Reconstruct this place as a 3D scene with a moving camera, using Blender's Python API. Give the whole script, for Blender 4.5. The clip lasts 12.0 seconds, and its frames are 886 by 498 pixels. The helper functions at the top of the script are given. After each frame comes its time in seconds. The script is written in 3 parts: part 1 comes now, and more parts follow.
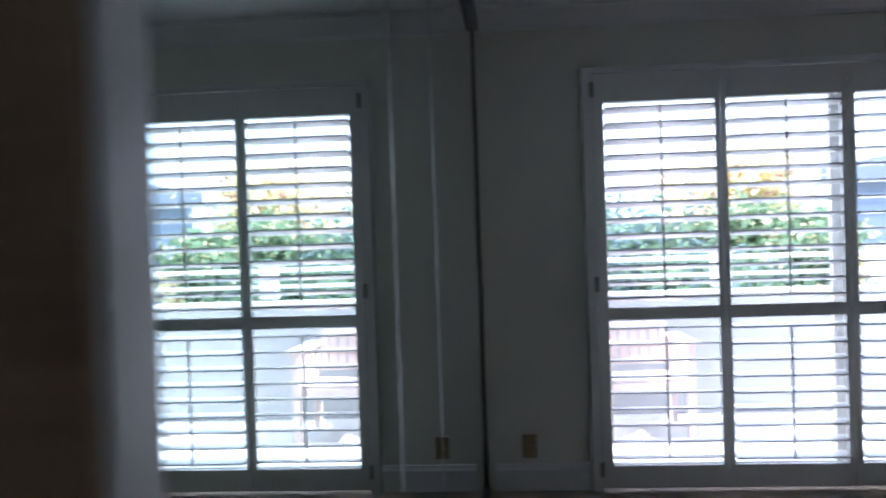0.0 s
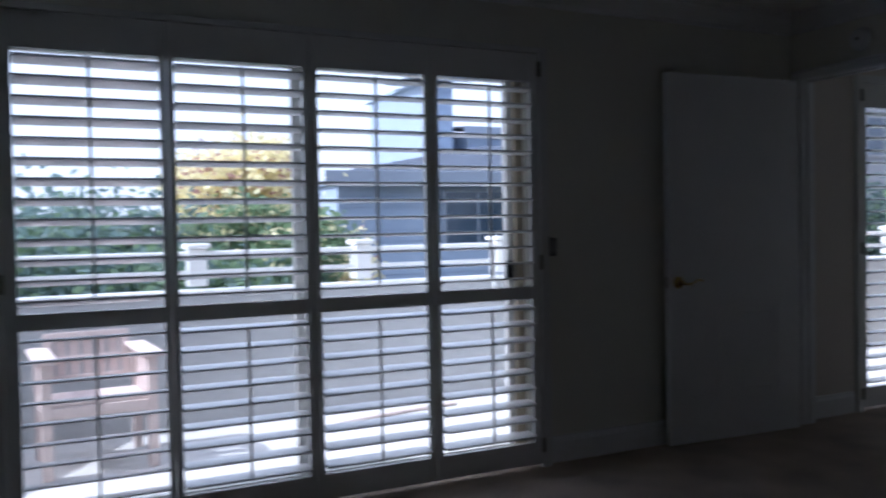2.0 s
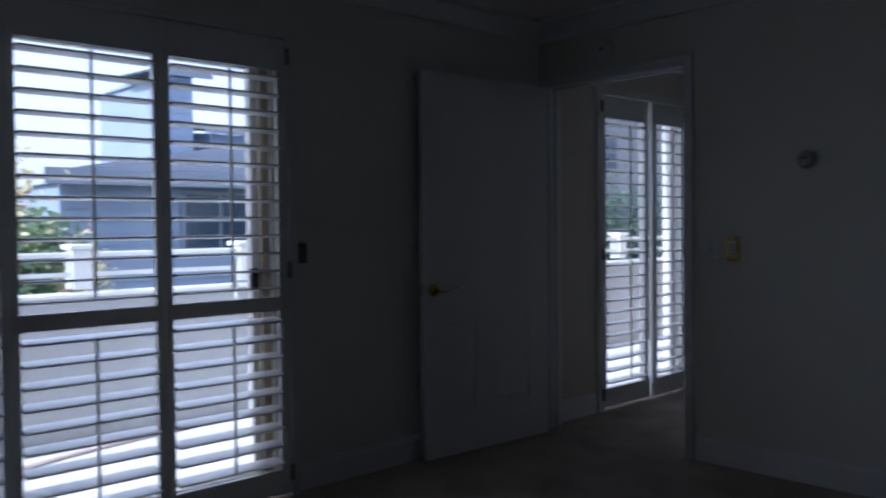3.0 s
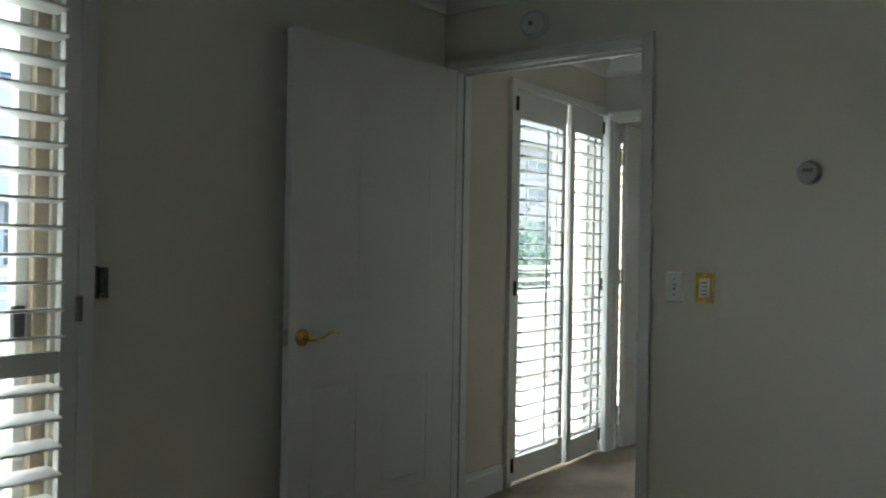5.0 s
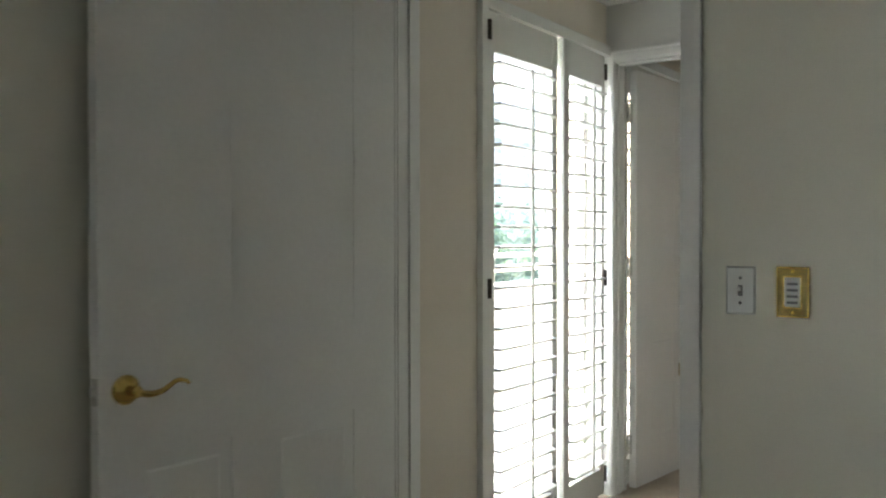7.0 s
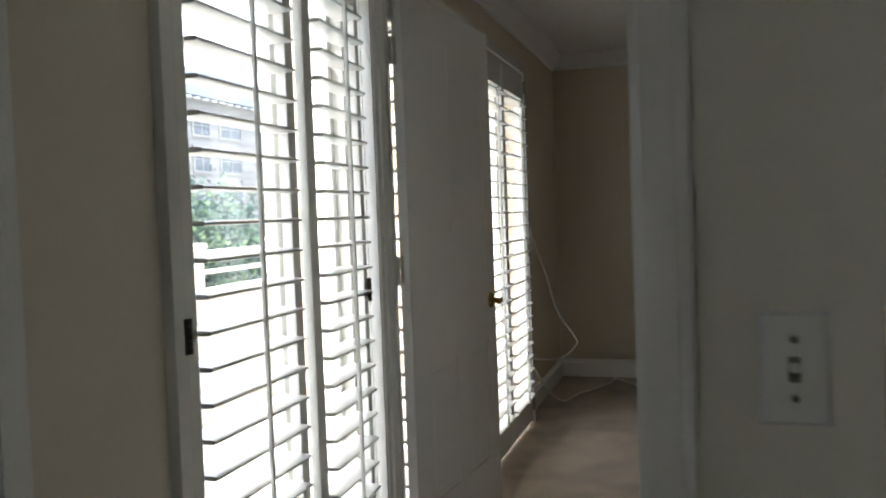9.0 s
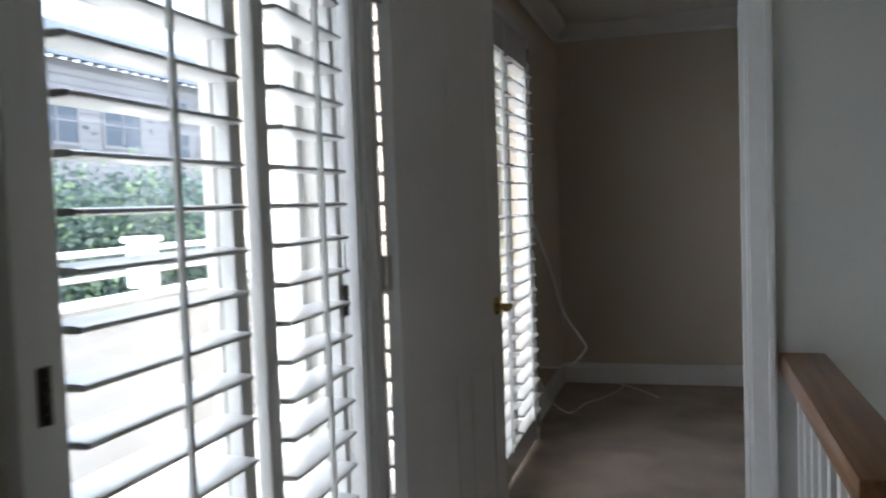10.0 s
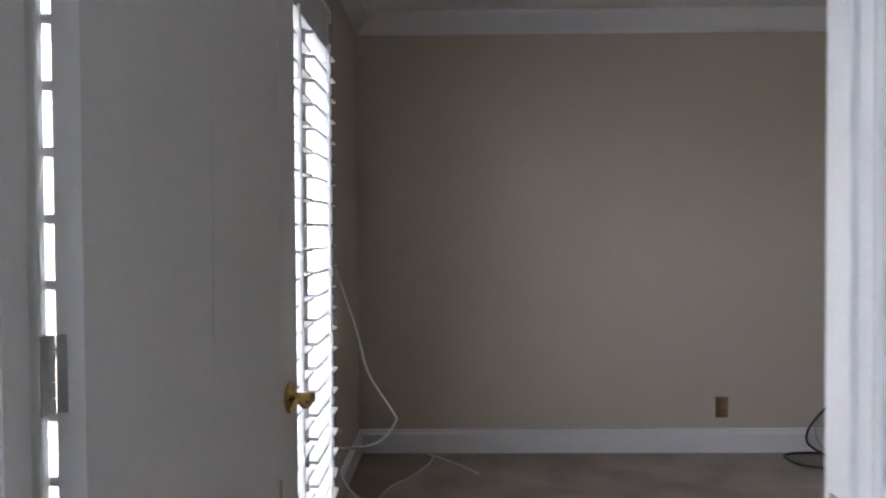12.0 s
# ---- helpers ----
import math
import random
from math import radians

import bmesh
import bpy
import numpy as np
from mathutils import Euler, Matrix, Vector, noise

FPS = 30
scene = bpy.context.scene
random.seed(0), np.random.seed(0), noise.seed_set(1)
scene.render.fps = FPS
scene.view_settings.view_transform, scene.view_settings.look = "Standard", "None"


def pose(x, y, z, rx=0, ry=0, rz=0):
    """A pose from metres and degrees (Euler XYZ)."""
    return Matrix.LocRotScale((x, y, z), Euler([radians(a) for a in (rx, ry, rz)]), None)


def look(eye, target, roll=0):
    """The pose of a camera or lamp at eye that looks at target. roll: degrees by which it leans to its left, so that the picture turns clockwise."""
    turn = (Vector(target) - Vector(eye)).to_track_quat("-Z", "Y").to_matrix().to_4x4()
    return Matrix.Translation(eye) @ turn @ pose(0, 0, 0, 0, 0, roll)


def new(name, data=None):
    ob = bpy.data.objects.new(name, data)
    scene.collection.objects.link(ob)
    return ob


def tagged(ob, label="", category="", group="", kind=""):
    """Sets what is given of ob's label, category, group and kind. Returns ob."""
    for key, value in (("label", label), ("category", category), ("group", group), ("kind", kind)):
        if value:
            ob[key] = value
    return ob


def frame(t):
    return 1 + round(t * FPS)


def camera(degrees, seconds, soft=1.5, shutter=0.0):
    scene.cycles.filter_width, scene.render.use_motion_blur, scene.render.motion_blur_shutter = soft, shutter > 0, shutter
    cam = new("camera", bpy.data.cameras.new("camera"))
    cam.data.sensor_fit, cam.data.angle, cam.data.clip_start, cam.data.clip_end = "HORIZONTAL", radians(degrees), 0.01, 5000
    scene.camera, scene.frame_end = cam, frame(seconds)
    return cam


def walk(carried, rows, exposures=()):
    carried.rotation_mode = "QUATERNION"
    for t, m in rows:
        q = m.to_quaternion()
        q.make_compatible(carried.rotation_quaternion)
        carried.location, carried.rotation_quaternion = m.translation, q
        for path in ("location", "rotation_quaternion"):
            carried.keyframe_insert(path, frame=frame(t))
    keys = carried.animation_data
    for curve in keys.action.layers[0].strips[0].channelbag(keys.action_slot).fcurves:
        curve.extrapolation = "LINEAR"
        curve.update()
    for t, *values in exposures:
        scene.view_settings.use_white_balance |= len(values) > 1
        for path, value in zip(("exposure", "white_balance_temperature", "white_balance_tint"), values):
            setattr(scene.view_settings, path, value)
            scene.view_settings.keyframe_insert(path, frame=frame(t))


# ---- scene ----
# Plan, in metres: x along the window facade, y out of the windows, z up from the upper floor.
R, RH = 4.639, 4.739          # bedroom's end wall: bedroom face, hall face
R2, R2B = 6.311, 6.411          # wall between hall and far room: hall face, far-room face
R3 = 10.199                   # end wall of the far room
YB, YH, YF, YO = 0.045, 0.042, 0.055, 0.24   # window wall: bedroom, hall and far-room faces; outer face
ZC = 2.44
MIRX = -0.188                 # plane of the mirrored closet doors
SHZ = (0.133, 0.857, 0.922, 1.938)

cam = camera(55.0, 12.0, soft=2.1, shutter=0.5)
PATH = [
    (0.0, pose(-0.023, -4.282, 1.315, 89.00, 1.92, 4.58)),
    (0.3, pose(0.025, -4.139, 1.294, 89.09, 1.69, 0.83)),
    (0.5, pose(0.089, -4.071, 1.284, 89.08, 1.56, -1.69)),
    (1.0, pose(0.215, -3.935, 1.257, 88.94, 1.24, -9.63)),
    (1.5, pose(0.329, -3.762, 1.236, 88.75, 1.05, -18.11)),
    (2.0, pose(0.460, -3.618, 1.233, 88.42, 1.07, -26.51)),
    (2.5, pose(0.582, -3.464, 1.240, 88.21, 1.01, -35.05)),
    (3.0, pose(0.651, -3.302, 1.229, 88.50, 0.61, -43.49)),
    (3.5, pose(0.853, -3.013, 1.214, 89.03, 0.13, -49.31)),
    (5.5, pose(1.694, -2.197, 1.231, 90.18, -1.00, -53.22)),
    (6.0, pose(1.975, -2.054, 1.234, 90.09, -0.95, -51.86)),
    (6.5, pose(2.256, -1.884, 1.233, 89.80, -0.59, -52.79)),
    (8.5, pose(3.466, -1.172, 1.251, 87.30, 2.24, -66.11)),
    (9.0, pose(3.722, -1.002, 1.272, 87.68, 2.09, -73.15)),
    (9.5, pose(4.049, -0.865, 1.272, 87.41, 1.69, -73.54)),
    (9.8, pose(4.234, -0.818, 1.269, 87.12, 1.88, -72.86)),
    (10.0, pose(4.349, -0.768, 1.266, 86.92, 2.01, -74.27)),
    (10.3, pose(4.515, -0.703, 1.262, 86.69, 2.13, -80.00)),
    (10.5, pose(4.619, -0.669, 1.261, 86.53, 2.21, -84.41)),
    (10.8, pose(4.755, -0.637, 1.270, 86.40, 1.50, -88.00)),
    (11.0, pose(4.838, -0.605, 1.264, 86.79, 1.30, -89.65)),
    (11.2, pose(4.985, -0.588, 1.258, 87.12, 1.30, -89.40)),
    (11.5, pose(5.240, -0.524, 1.250, 87.98, 0.42, -89.98)),
    (11.8, pose(5.394, -0.519, 1.253, 88.36, 0.38, -89.00)),
    (12.0, pose(5.458, -0.487, 1.257, 88.61, 0.35, -89.18)),
]
walk(cam, PATH, exposures=[
    (0.0, 2.4, 5150, 15), (0.2, 2.1, 5150, 15), (0.6, 1.78, 5150, 15), (1.5, 1.08, 5200, 14), (2.5, 0.78, 5000, 16), (3.0, 0.7, 4950, 16), (3.7, 1.2, 5150, 14), (5.3, 2.95, 6050, -4), (6.5, 3.58, 6250, 1),
    (8.5, 3.05, 6300, 4), (9.0, 2.62, 6200, 6), (9.5, 2.45, 5950, 7), (10.0, 2.22, 5700, 8), (10.5, 1.95, 5550, 10), (11.2, 2.45, 5600, 12), (12.0, 3.2, 5550, 15),
])

# ---------- light ----------
SUN_DIR = Vector((-0.85, 0.07, 0.90)).normalized()
world = bpy.data.worlds.new("sky")
scene.world = world
world.use_nodes = True
wn = world.node_tree.nodes
sky = wn.new("ShaderNodeTexSky")
sky.sky_type = "NISHITA"
sky.sun_disc = False
sky.sun_elevation = math.asin(SUN_DIR.z)
sky.sun_rotation = math.atan2(SUN_DIR.x, SUN_DIR.y)
sky.dust_density, sky.air_density, sky.ozone_density = 6.0, 0.9, 1.2
wn["Background"].inputs["Strength"].default_value = 0.13
haze = wn.new("ShaderNodeMixRGB")          # thin bright haze, even over the whole sky
haze.inputs["Fac"].default_value, haze.inputs["Color2"].default_value = 0.5, (9.7, 9.9, 10.3, 1)
world.node_tree.links.new(sky.outputs[0], haze.inputs["Color1"])
world.node_tree.links.new(haze.outputs[0], wn["Background"].inputs["Color"])
sun = new("sun", bpy.data.lights.new("sun", "SUN"))
sun.data.energy, sun.data.angle, sun.data.color = 3.0, radians(0.6), (1.0, 0.95, 0.86)
sun.matrix_world = look(SUN_DIR * 40, (0, 0, 0))


# ---------- materials ----------
def mat(name, col, rough=0.5, metal=0.0, vary=0.06, grain=60.0, stain=2.2, bump=0.05, spec=0.5, sheen=0.0):
    """A painted or plain surface: base colour with stains at one scale and grain at another, and fine relief."""
    m = bpy.data.materials.new(name)
    m.use_nodes = True
    nt, n = m.node_tree, m.node_tree.nodes
    bsdf = n["Principled BSDF"]
    bsdf.inputs["Roughness"].default_value = rough
    bsdf.inputs["Metallic"].default_value = metal
    bsdf.inputs["Specular IOR Level"].default_value = spec
    bsdf.inputs["Sheen Weight"].default_value = sheen
    co = n.new("ShaderNodeTexCoord")
    big, small = n.new("ShaderNodeTexNoise"), n.new("ShaderNodeTexNoise")
    big.inputs["Scale"].default_value, big.inputs["Detail"].default_value = stain, 4
    small.inputs["Scale"].default_value, small.inputs["Detail"].default_value = grain, 3
    add = n.new("ShaderNodeMath")
    add.operation = "ADD"
    ramp = n.new("ShaderNodeMapRange")
    ramp.inputs["From Min"].default_value, ramp.inputs["From Max"].default_value = 0.6, 1.4
    ramp.inputs["To Min"].default_value, ramp.inputs["To Max"].default_value = 1 - vary, 1 + vary
    mul = n.new("ShaderNodeVectorMath")
    mul.operation = "SCALE"
    mul.inputs[0].default_value = col
    for tex in (big, small):
        nt.links.new(co.outputs["Object"], tex.inputs["Vector"])
    nt.links.new(big.outputs["Fac"], add.inputs[0])
    nt.links.new(small.outputs["Fac"], add.inputs[1])
    nt.links.new(add.outputs[0], ramp.inputs["Value"])
    nt.links.new(ramp.outputs[0], mul.inputs["Scale"])
    nt.links.new(mul.outputs[0], bsdf.inputs["Base Color"])
    if bump:
        b = n.new("ShaderNodeBump")
        b.inputs["Strength"].default_value, b.inputs["Distance"].default_value = bump, 0.004
        nt.links.new(small.outputs["Fac"], b.inputs["Height"])
        nt.links.new(b.outputs[0], bsdf.inputs["Normal"])
    return m


def wood_mat(name, dark, light, rough=0.35, scale=1.0):
    m = mat(name, (1, 1, 1), rough)
    nt, n = m.node_tree, m.node_tree.nodes
    co, mp, tx = n.new("ShaderNodeTexCoord"), n.new("ShaderNodeMapping"), n.new("ShaderNodeTexNoise")
    mp.inputs["Scale"].default_value = (3 * scale, 60 * scale, 60 * scale)
    tx.inputs["Scale"].default_value, tx.inputs["Detail"].default_value = 1.0, 6
    rp = n.new("ShaderNodeValToRGB")
    rp.color_ramp.elements[0].position, rp.color_ramp.elements[1].position = 0.32, 0.68
    rp.color_ramp.elements[0].color, rp.color_ramp.elements[1].color = (*dark, 1), (*light, 1)
    nt.links.new(co.outputs["Object"], mp.inputs["Vector"])
    nt.links.new(mp.outputs[0], tx.inputs["Vector"])
    nt.links.new(tx.outputs["Fac"], rp.inputs["Fac"])
    nt.links.new(rp.outputs[0], n["Principled BSDF"].inputs["Base Color"])
    return m


M_WALL = mat("wall_paint", (0.80, 0.78, 0.695), 0.75, vary=0.03, grain=180, stain=1.3, bump=0.12)
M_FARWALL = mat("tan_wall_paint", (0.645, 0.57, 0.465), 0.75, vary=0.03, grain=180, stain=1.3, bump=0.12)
M_FRAME = mat("tan_window_paint", (0.42, 0.36, 0.26), 0.5, vary=0.06, grain=40, bump=0.04)
M_SASH = mat("pale_sash_paint", (0.66, 0.65, 0.61), 0.45, vary=0.05, grain=40, bump=0.04)
M_STAIR = mat("stairwell_paint", (0.71, 0.70, 0.67), 0.75, vary=0.04, grain=180, stain=1.3, bump=0.12)
M_LANDING = mat("landing_paint", (0.73, 0.665, 0.585), 0.75, vary=0.03, grain=180, stain=1.3, bump=0.12)
M_CEIL = mat("ceiling_paint", (0.87, 0.86, 0.83), 0.85, vary=0.03, grain=120, bump=0.15)
M_TRIM = mat("trim_paint", (0.84, 0.83, 0.82), 0.38, vary=0.03, grain=90, bump=0.03)
M_DOOR = mat("door_paint", (0.86, 0.85, 0.84), 0.42, vary=0.03, grain=70, stain=3, bump=0.04)
M_SHUT = mat("shutter_paint", (0.82, 0.81, 0.78), 0.2, vary=0.025, grain=80, bump=0.03)
M_CARPET = mat("carpet", (0.43, 0.35, 0.275), 0.95, vary=0.55, grain=260, stain=3.2, bump=1.0, spec=0.1, sheen=0.25)
M_BRASS = mat("polished_brass", (0.56, 0.40, 0.13), 0.05, 1.0, vary=0.08, grain=40, bump=0)
# keypad plate brass, darkened to stand in for the dim room it reflects
M_DARKBRASS = mat("brass_dark_reflection", (0.17, 0.12, 0.045), 0.14, 1.0, vary=0.1, grain=40, bump=0)
M_DULLBRASS = mat("dull_brass", (0.40, 0.31, 0.18), 0.42, 0.7, vary=0.12, grain=60, bump=0.02)
M_BRONZE = mat("dark_bronze", (0.06, 0.048, 0.038), 0.45, 0.3, vary=0.12, grain=50, bump=0.02)
M_CHANNEL = mat("grey_bronze", (0.13, 0.13, 0.125), 0.5, 0.2, vary=0.1, grain=50, bump=0.02)
M_HINGE = mat("painted_hinge", (0.25, 0.235, 0.205), 0.45, 0.0, vary=0.12, grain=50, bump=0.02)
M_STEEL = mat("worn_steel", (0.52, 0.51, 0.48), 0.4, 0.3, vary=0.12, grain=60, bump=0.02)
M_PLATE = mat("white_plastic", (0.78, 0.79, 0.78), 0.35, vary=0.02, grain=40, bump=0)
M_GREY = mat("grey_plastic", (0.20, 0.20, 0.21), 0.4, vary=0.05, bump=0)
M_THERMO = mat("satin_grey_plastic", (0.45, 0.45, 0.44), 0.3, vary=0.04, bump=0)
M_BLACK = mat("black_plastic", (0.022, 0.022, 0.024), 0.45, vary=0.1, bump=0)
M_CORD = mat("white_cable", (0.86, 0.85, 0.82), 0.45, vary=0.05, bump=0)
M_BROWN = wood_mat("brown_stained_wood", (0.44, 0.32, 0.22), (0.55, 0.415, 0.295), 0.5)
M_RAIL = wood_mat("handrail_wood", (0.16, 0.068, 0.026), (0.31, 0.148, 0.058), 0.30)
M_MIRROR = bpy.data.materials.new("mirror")
M_MIRROR.use_nodes = True
_b = M_MIRROR.node_tree.nodes["Principled BSDF"]
_b.inputs["Base Color"].default_value = (0.74, 0.84, 0.80, 1)
_b.inputs["Metallic"].default_value, _b.inputs["Roughness"].default_value = 1.0, 0.012
M_CHROME = mat("edge_trim_metal", (0.62, 0.66, 0.70), 0.22, 1.0, vary=0.06, bump=0)
M_GLASS = bpy.data.materials.new("pane_glass")
M_GLASS.use_nodes = True
_g = M_GLASS.node_tree
_t, _s, _x = (_g.nodes.new("ShaderNodeBsdfTransparent"), _g.nodes.new("ShaderNodeBsdfGlossy"), _g.nodes.new("ShaderNodeMixShader"))
_s.inputs["Roughness"].default_value = 0.02
_f = _g.nodes.new("ShaderNodeLayerWeight")
_f.inputs["Blend"].default_value = 0.5
_p = _g.nodes.new("ShaderNodeMath")
_p.operation, _p.inputs[1].default_value = "POWER", 4.0
_q = _g.nodes.new("ShaderNodeMath")
_q.operation, _q.inputs[1].default_value = "MULTIPLY_ADD", 0.7
_q.inputs[2].default_value = 0.03
_g.links.new(_f.outputs["Facing"], _p.inputs[0])
_g.links.new(_p.outputs[0], _q.inputs[0])
_g.links.new(_q.outputs[0], _x.inputs[0])
_g.links.new(_t.outputs[0], _x.inputs[1])
_g.links.new(_s.outputs[0], _x.inputs[2])
_g.links.new(_x.outputs[0], _g.nodes["Material Output"].inputs["Surface"])
M_STUCCO = mat("cream_stucco", (0.42, 0.355, 0.275), 0.9, vary=0.07, grain=70, stain=0.8, bump=0.5)
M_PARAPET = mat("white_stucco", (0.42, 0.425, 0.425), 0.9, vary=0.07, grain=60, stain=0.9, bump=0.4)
M_RAILW = mat("white_exterior_paint", (0.82, 0.82, 0.80), 0.5, vary=0.04, grain=30, bump=0.05)
M_DECK = mat("pale_deck", (0.56, 0.55, 0.53), 0.85, vary=0.10, grain=25, stain=1.0, bump=0.3)
M_SIDING = mat("grey_siding", (0.30, 0.36, 0.46), 0.8, vary=0.08, grain=8, stain=0.5, bump=0.1)
M_GREYWALL = mat("weathered_grey_siding", (0.27, 0.265, 0.275), 0.85, vary=0.1, grain=8, stain=0.6, bump=0.1)
M_ROOF = mat("grey_shingle", (0.085, 0.10, 0.13), 0.9, vary=0.22, grain=6, stain=0.8, bump=0.5)
M_EAVE = mat("grey_trim", (0.25, 0.28, 0.33), 0.7, vary=0.05, grain=10, bump=0.05)
M_PANE = mat("dark_window", (0.05, 0.07, 0.10), 0.08, vary=0.1, grain=1, bump=0)
M_GROUND = mat("ground", (0.12, 0.125, 0.075), 0.95, vary=0.35, grain=1.5, stain=0.08, bump=0.3)
M_BARK = mat("bark", (0.11, 0.085, 0.06), 0.95, vary=0.3, grain=14, bump=0.7)
M_PINK = mat("pale_pink_paint", (0.60, 0.50, 0.465), 0.6, vary=0.12, grain=22, bump=0.15)


def leaf_mat(name, col):
    m = mat(name, col, 0.6, vary=0.35, grain=3, stain=0.7, bump=0)
    nt, n = m.node_tree, m.node_tree.nodes
    thin, mix = n.new("ShaderNodeBsdfTranslucent"), n.new("ShaderNodeMixShader")
    thin.inputs["Color"].default_value = (*[min(1, c * 1.3) for c in col], 1)
    mix.inputs[0].default_value = 0.4
    nt.links.new(n["Principled BSDF"].outputs[0], mix.inputs[1])
    nt.links.new(thin.outputs[0], mix.inputs[2])
    nt.links.new(mix.outputs[0], n["Material Output"].inputs["Surface"])
    return m


M_LEAF = {"green": leaf_mat("green_leaves", (0.15, 0.22, 0.12)), "blue": leaf_mat("bluish_leaves", (0.14, 0.20, 0.185)), "deep": leaf_mat("deep_green_leaves", (0.055, 0.085, 0.075)),
          "gold": leaf_mat("golden_leaves", (0.74, 0.68, 0.41)), "plum": leaf_mat("plum_leaves", (0.36, 0.21, 0.19))}


# ---------- mesh helpers ----------
def cuboid(bm, x0, y0, z0, x1, y1, z1, bevel=0.0, turn=None):
    """Adds a box, its edges rounded by bevel, turned by the matrix turn."""
    made = bmesh.ops.create_cube(bm, size=1, matrix=Matrix.Translation(((x0 + x1) / 2, (y0 + y1) / 2, (z0 + z1) / 2)) @ Matrix.Diagonal((x1 - x0, y1 - y0, z1 - z0, 1)))
    vs = made["verts"]
    if bevel:
        es = list({e for v in vs for e in v.link_edges})
        made = bmesh.ops.bevel(bm, geom=es, offset=bevel, segments=2, affect="EDGES", profile=0.6)
        vs = made["verts"]
    if turn:
        bmesh.ops.transform(bm, matrix=turn, verts=vs)
    return bm


def rod(bm, a, b, r0, r1=None, n=12):
    """Adds a round bar from a to b."""
    a, b = Vector(a), Vector(b)
    m = Matrix.Translation((a + b) / 2) @ (b - a).to_track_quat("Z", "Y").to_matrix().to_4x4()
    bmesh.ops.create_cone(bm, cap_ends=True, segments=n, radius1=r0, radius2=r0 if r1 is None else r1, depth=(b - a).length, matrix=m)
    return bm


def lathe(bm, profile, m, n=24):
    """Adds a turned body: rings of (radius, height) about z, placed by m."""
    rings = [[bm.verts.new(m @ Vector((r * math.cos(2 * math.pi * k / n), r * math.sin(2 * math.pi * k / n), h))) for k in range(n)] for r, h in profile]
    for p, q in zip(rings, rings[1:]):
        for k in range(n):
            bm.faces.new((p[k], p[(k + 1) % n], q[(k + 1) % n], q[k]))
    bm.faces.new(rings[-1])
    bm.faces.new(rings[0][::-1])
    return bm


def tube(bm, pts, r, n=8):
    """Adds a bent round bar or cable through the points, smoothed between them."""
    P = [Vector(p) for p in pts]
    fine = []
    for i in range(len(P) - 1):
        p0, p1, p2, p3 = P[max(i - 1, 0)], P[i], P[i + 1], P[min(i + 2, len(P) - 1)]
        for k in range(6):
            t = k / 6
            fine.append(0.5 * ((2 * p1) + (p2 - p0) * t + (2 * p0 - 5 * p1 + 4 * p2 - p3) * t * t + (3 * p1 - p0 - 3 * p2 + p3) * t ** 3))
    fine.append(P[-1])
    rings = []
    side = Vector((0.3, 0.5, 0.8)).normalized()
    for i, p in enumerate(fine):
        d = (fine[min(i + 1, len(fine) - 1)] - fine[max(i - 1, 0)]).normalized()
        u = d.cross(side).normalized()
        side = u.cross(d).normalized()
        rr = r(i / (len(fine) - 1)) if callable(r) else r
        rings.append([bm.verts.new(p + rr * (math.cos(2 * math.pi * k / n) * u + math.sin(2 * math.pi * k / n) * side)) for k in range(n)])
    for a, b in zip(rings, rings[1:]):
        for k in range(n):
            bm.faces.new((a[k], a[(k + 1) % n], b[(k + 1) % n], b[k]))
    bm.faces.new(rings[0][::-1])
    bm.faces.new(rings[-1])
    return bm


def mesh_of(name, bm, material, smooth=False):
    bmesh.ops.recalc_face_normals(bm, faces=bm.faces)
    me = bpy.data.meshes.new(name)
    bm.to_mesh(me)
    bm.free()
    me.materials.append(material)
    if smooth:
        me.shade_smooth()
        me.set_sharp_from_angle(angle=radians(35))
    return me


def part(name, bm, material, parent=None, label="", smooth=False):
    ob = new(name, mesh_of(name, bm, material, smooth))
    ob.parent = parent
    return tagged(ob, label=label)


def thing(name, label, category, at=(0, 0, 0), group=""):
    ob = new(name)
    ob.empty_display_size = 0.05
    ob.matrix_basis = Matrix.Translation(at)
    return tagged(ob, label, category, group)


def structure(name, boxes, material, label, bevel=0.0):
    bm = bmesh.new()
    for b in boxes:
        cuboid(bm, *b, bevel=bevel)
    return tagged(new(name, mesh_of(name, bm, material)), label, name.split("_")[0], kind="structure")


def moulding(bm, a, b, out, prof):
    """Adds a straight moulding from a to b; prof: (outward, up) pairs round its section; out: the way that it faces."""
    a, b, out = Vector(a), Vector(b), Vector(out)
    up = Vector((0, 0, 1))
    ends = [[bm.verts.new(p + out * o + up * h) for o, h in prof] for p in (a, b)]
    k = len(prof)
    for i in range(k):
        bm.faces.new((ends[0][i], ends[0][(i + 1) % k], ends[1][(i + 1) % k], ends[1][i]))
    bm.faces.new(ends[0][::-1])
    bm.faces.new(ends[1])
    return bm


# ---------- structure ----------
BACK, WEST = -5.4, -1.15
structure("floor", [(WEST - .1, BACK - .1, -.25, RH, YO, 0)], M_CARPET, "tan cut-pile carpet over the bedroom floor")
structure("floor_hall", [(RH, -1.07, -.25, R2, YO, 0)], M_CARPET, "tan carpet on the upper landing")
structure("floor_far_room", [(R2, -3.6, -.25, R3 + .12, YO, 0)], M_CARPET, "tan carpet of the empty far room")
structure("floor_below", [(RH, -3.6, -2.85, R2, -1.07, -2.7)], M_CARPET, "carpeted floor at the foot of the stairwell")
structure("ceiling", [(WEST - .1, BACK - .1, ZC, R3 + .12, YO, ZC + .15)], M_CEIL, "flat white painted ceiling")

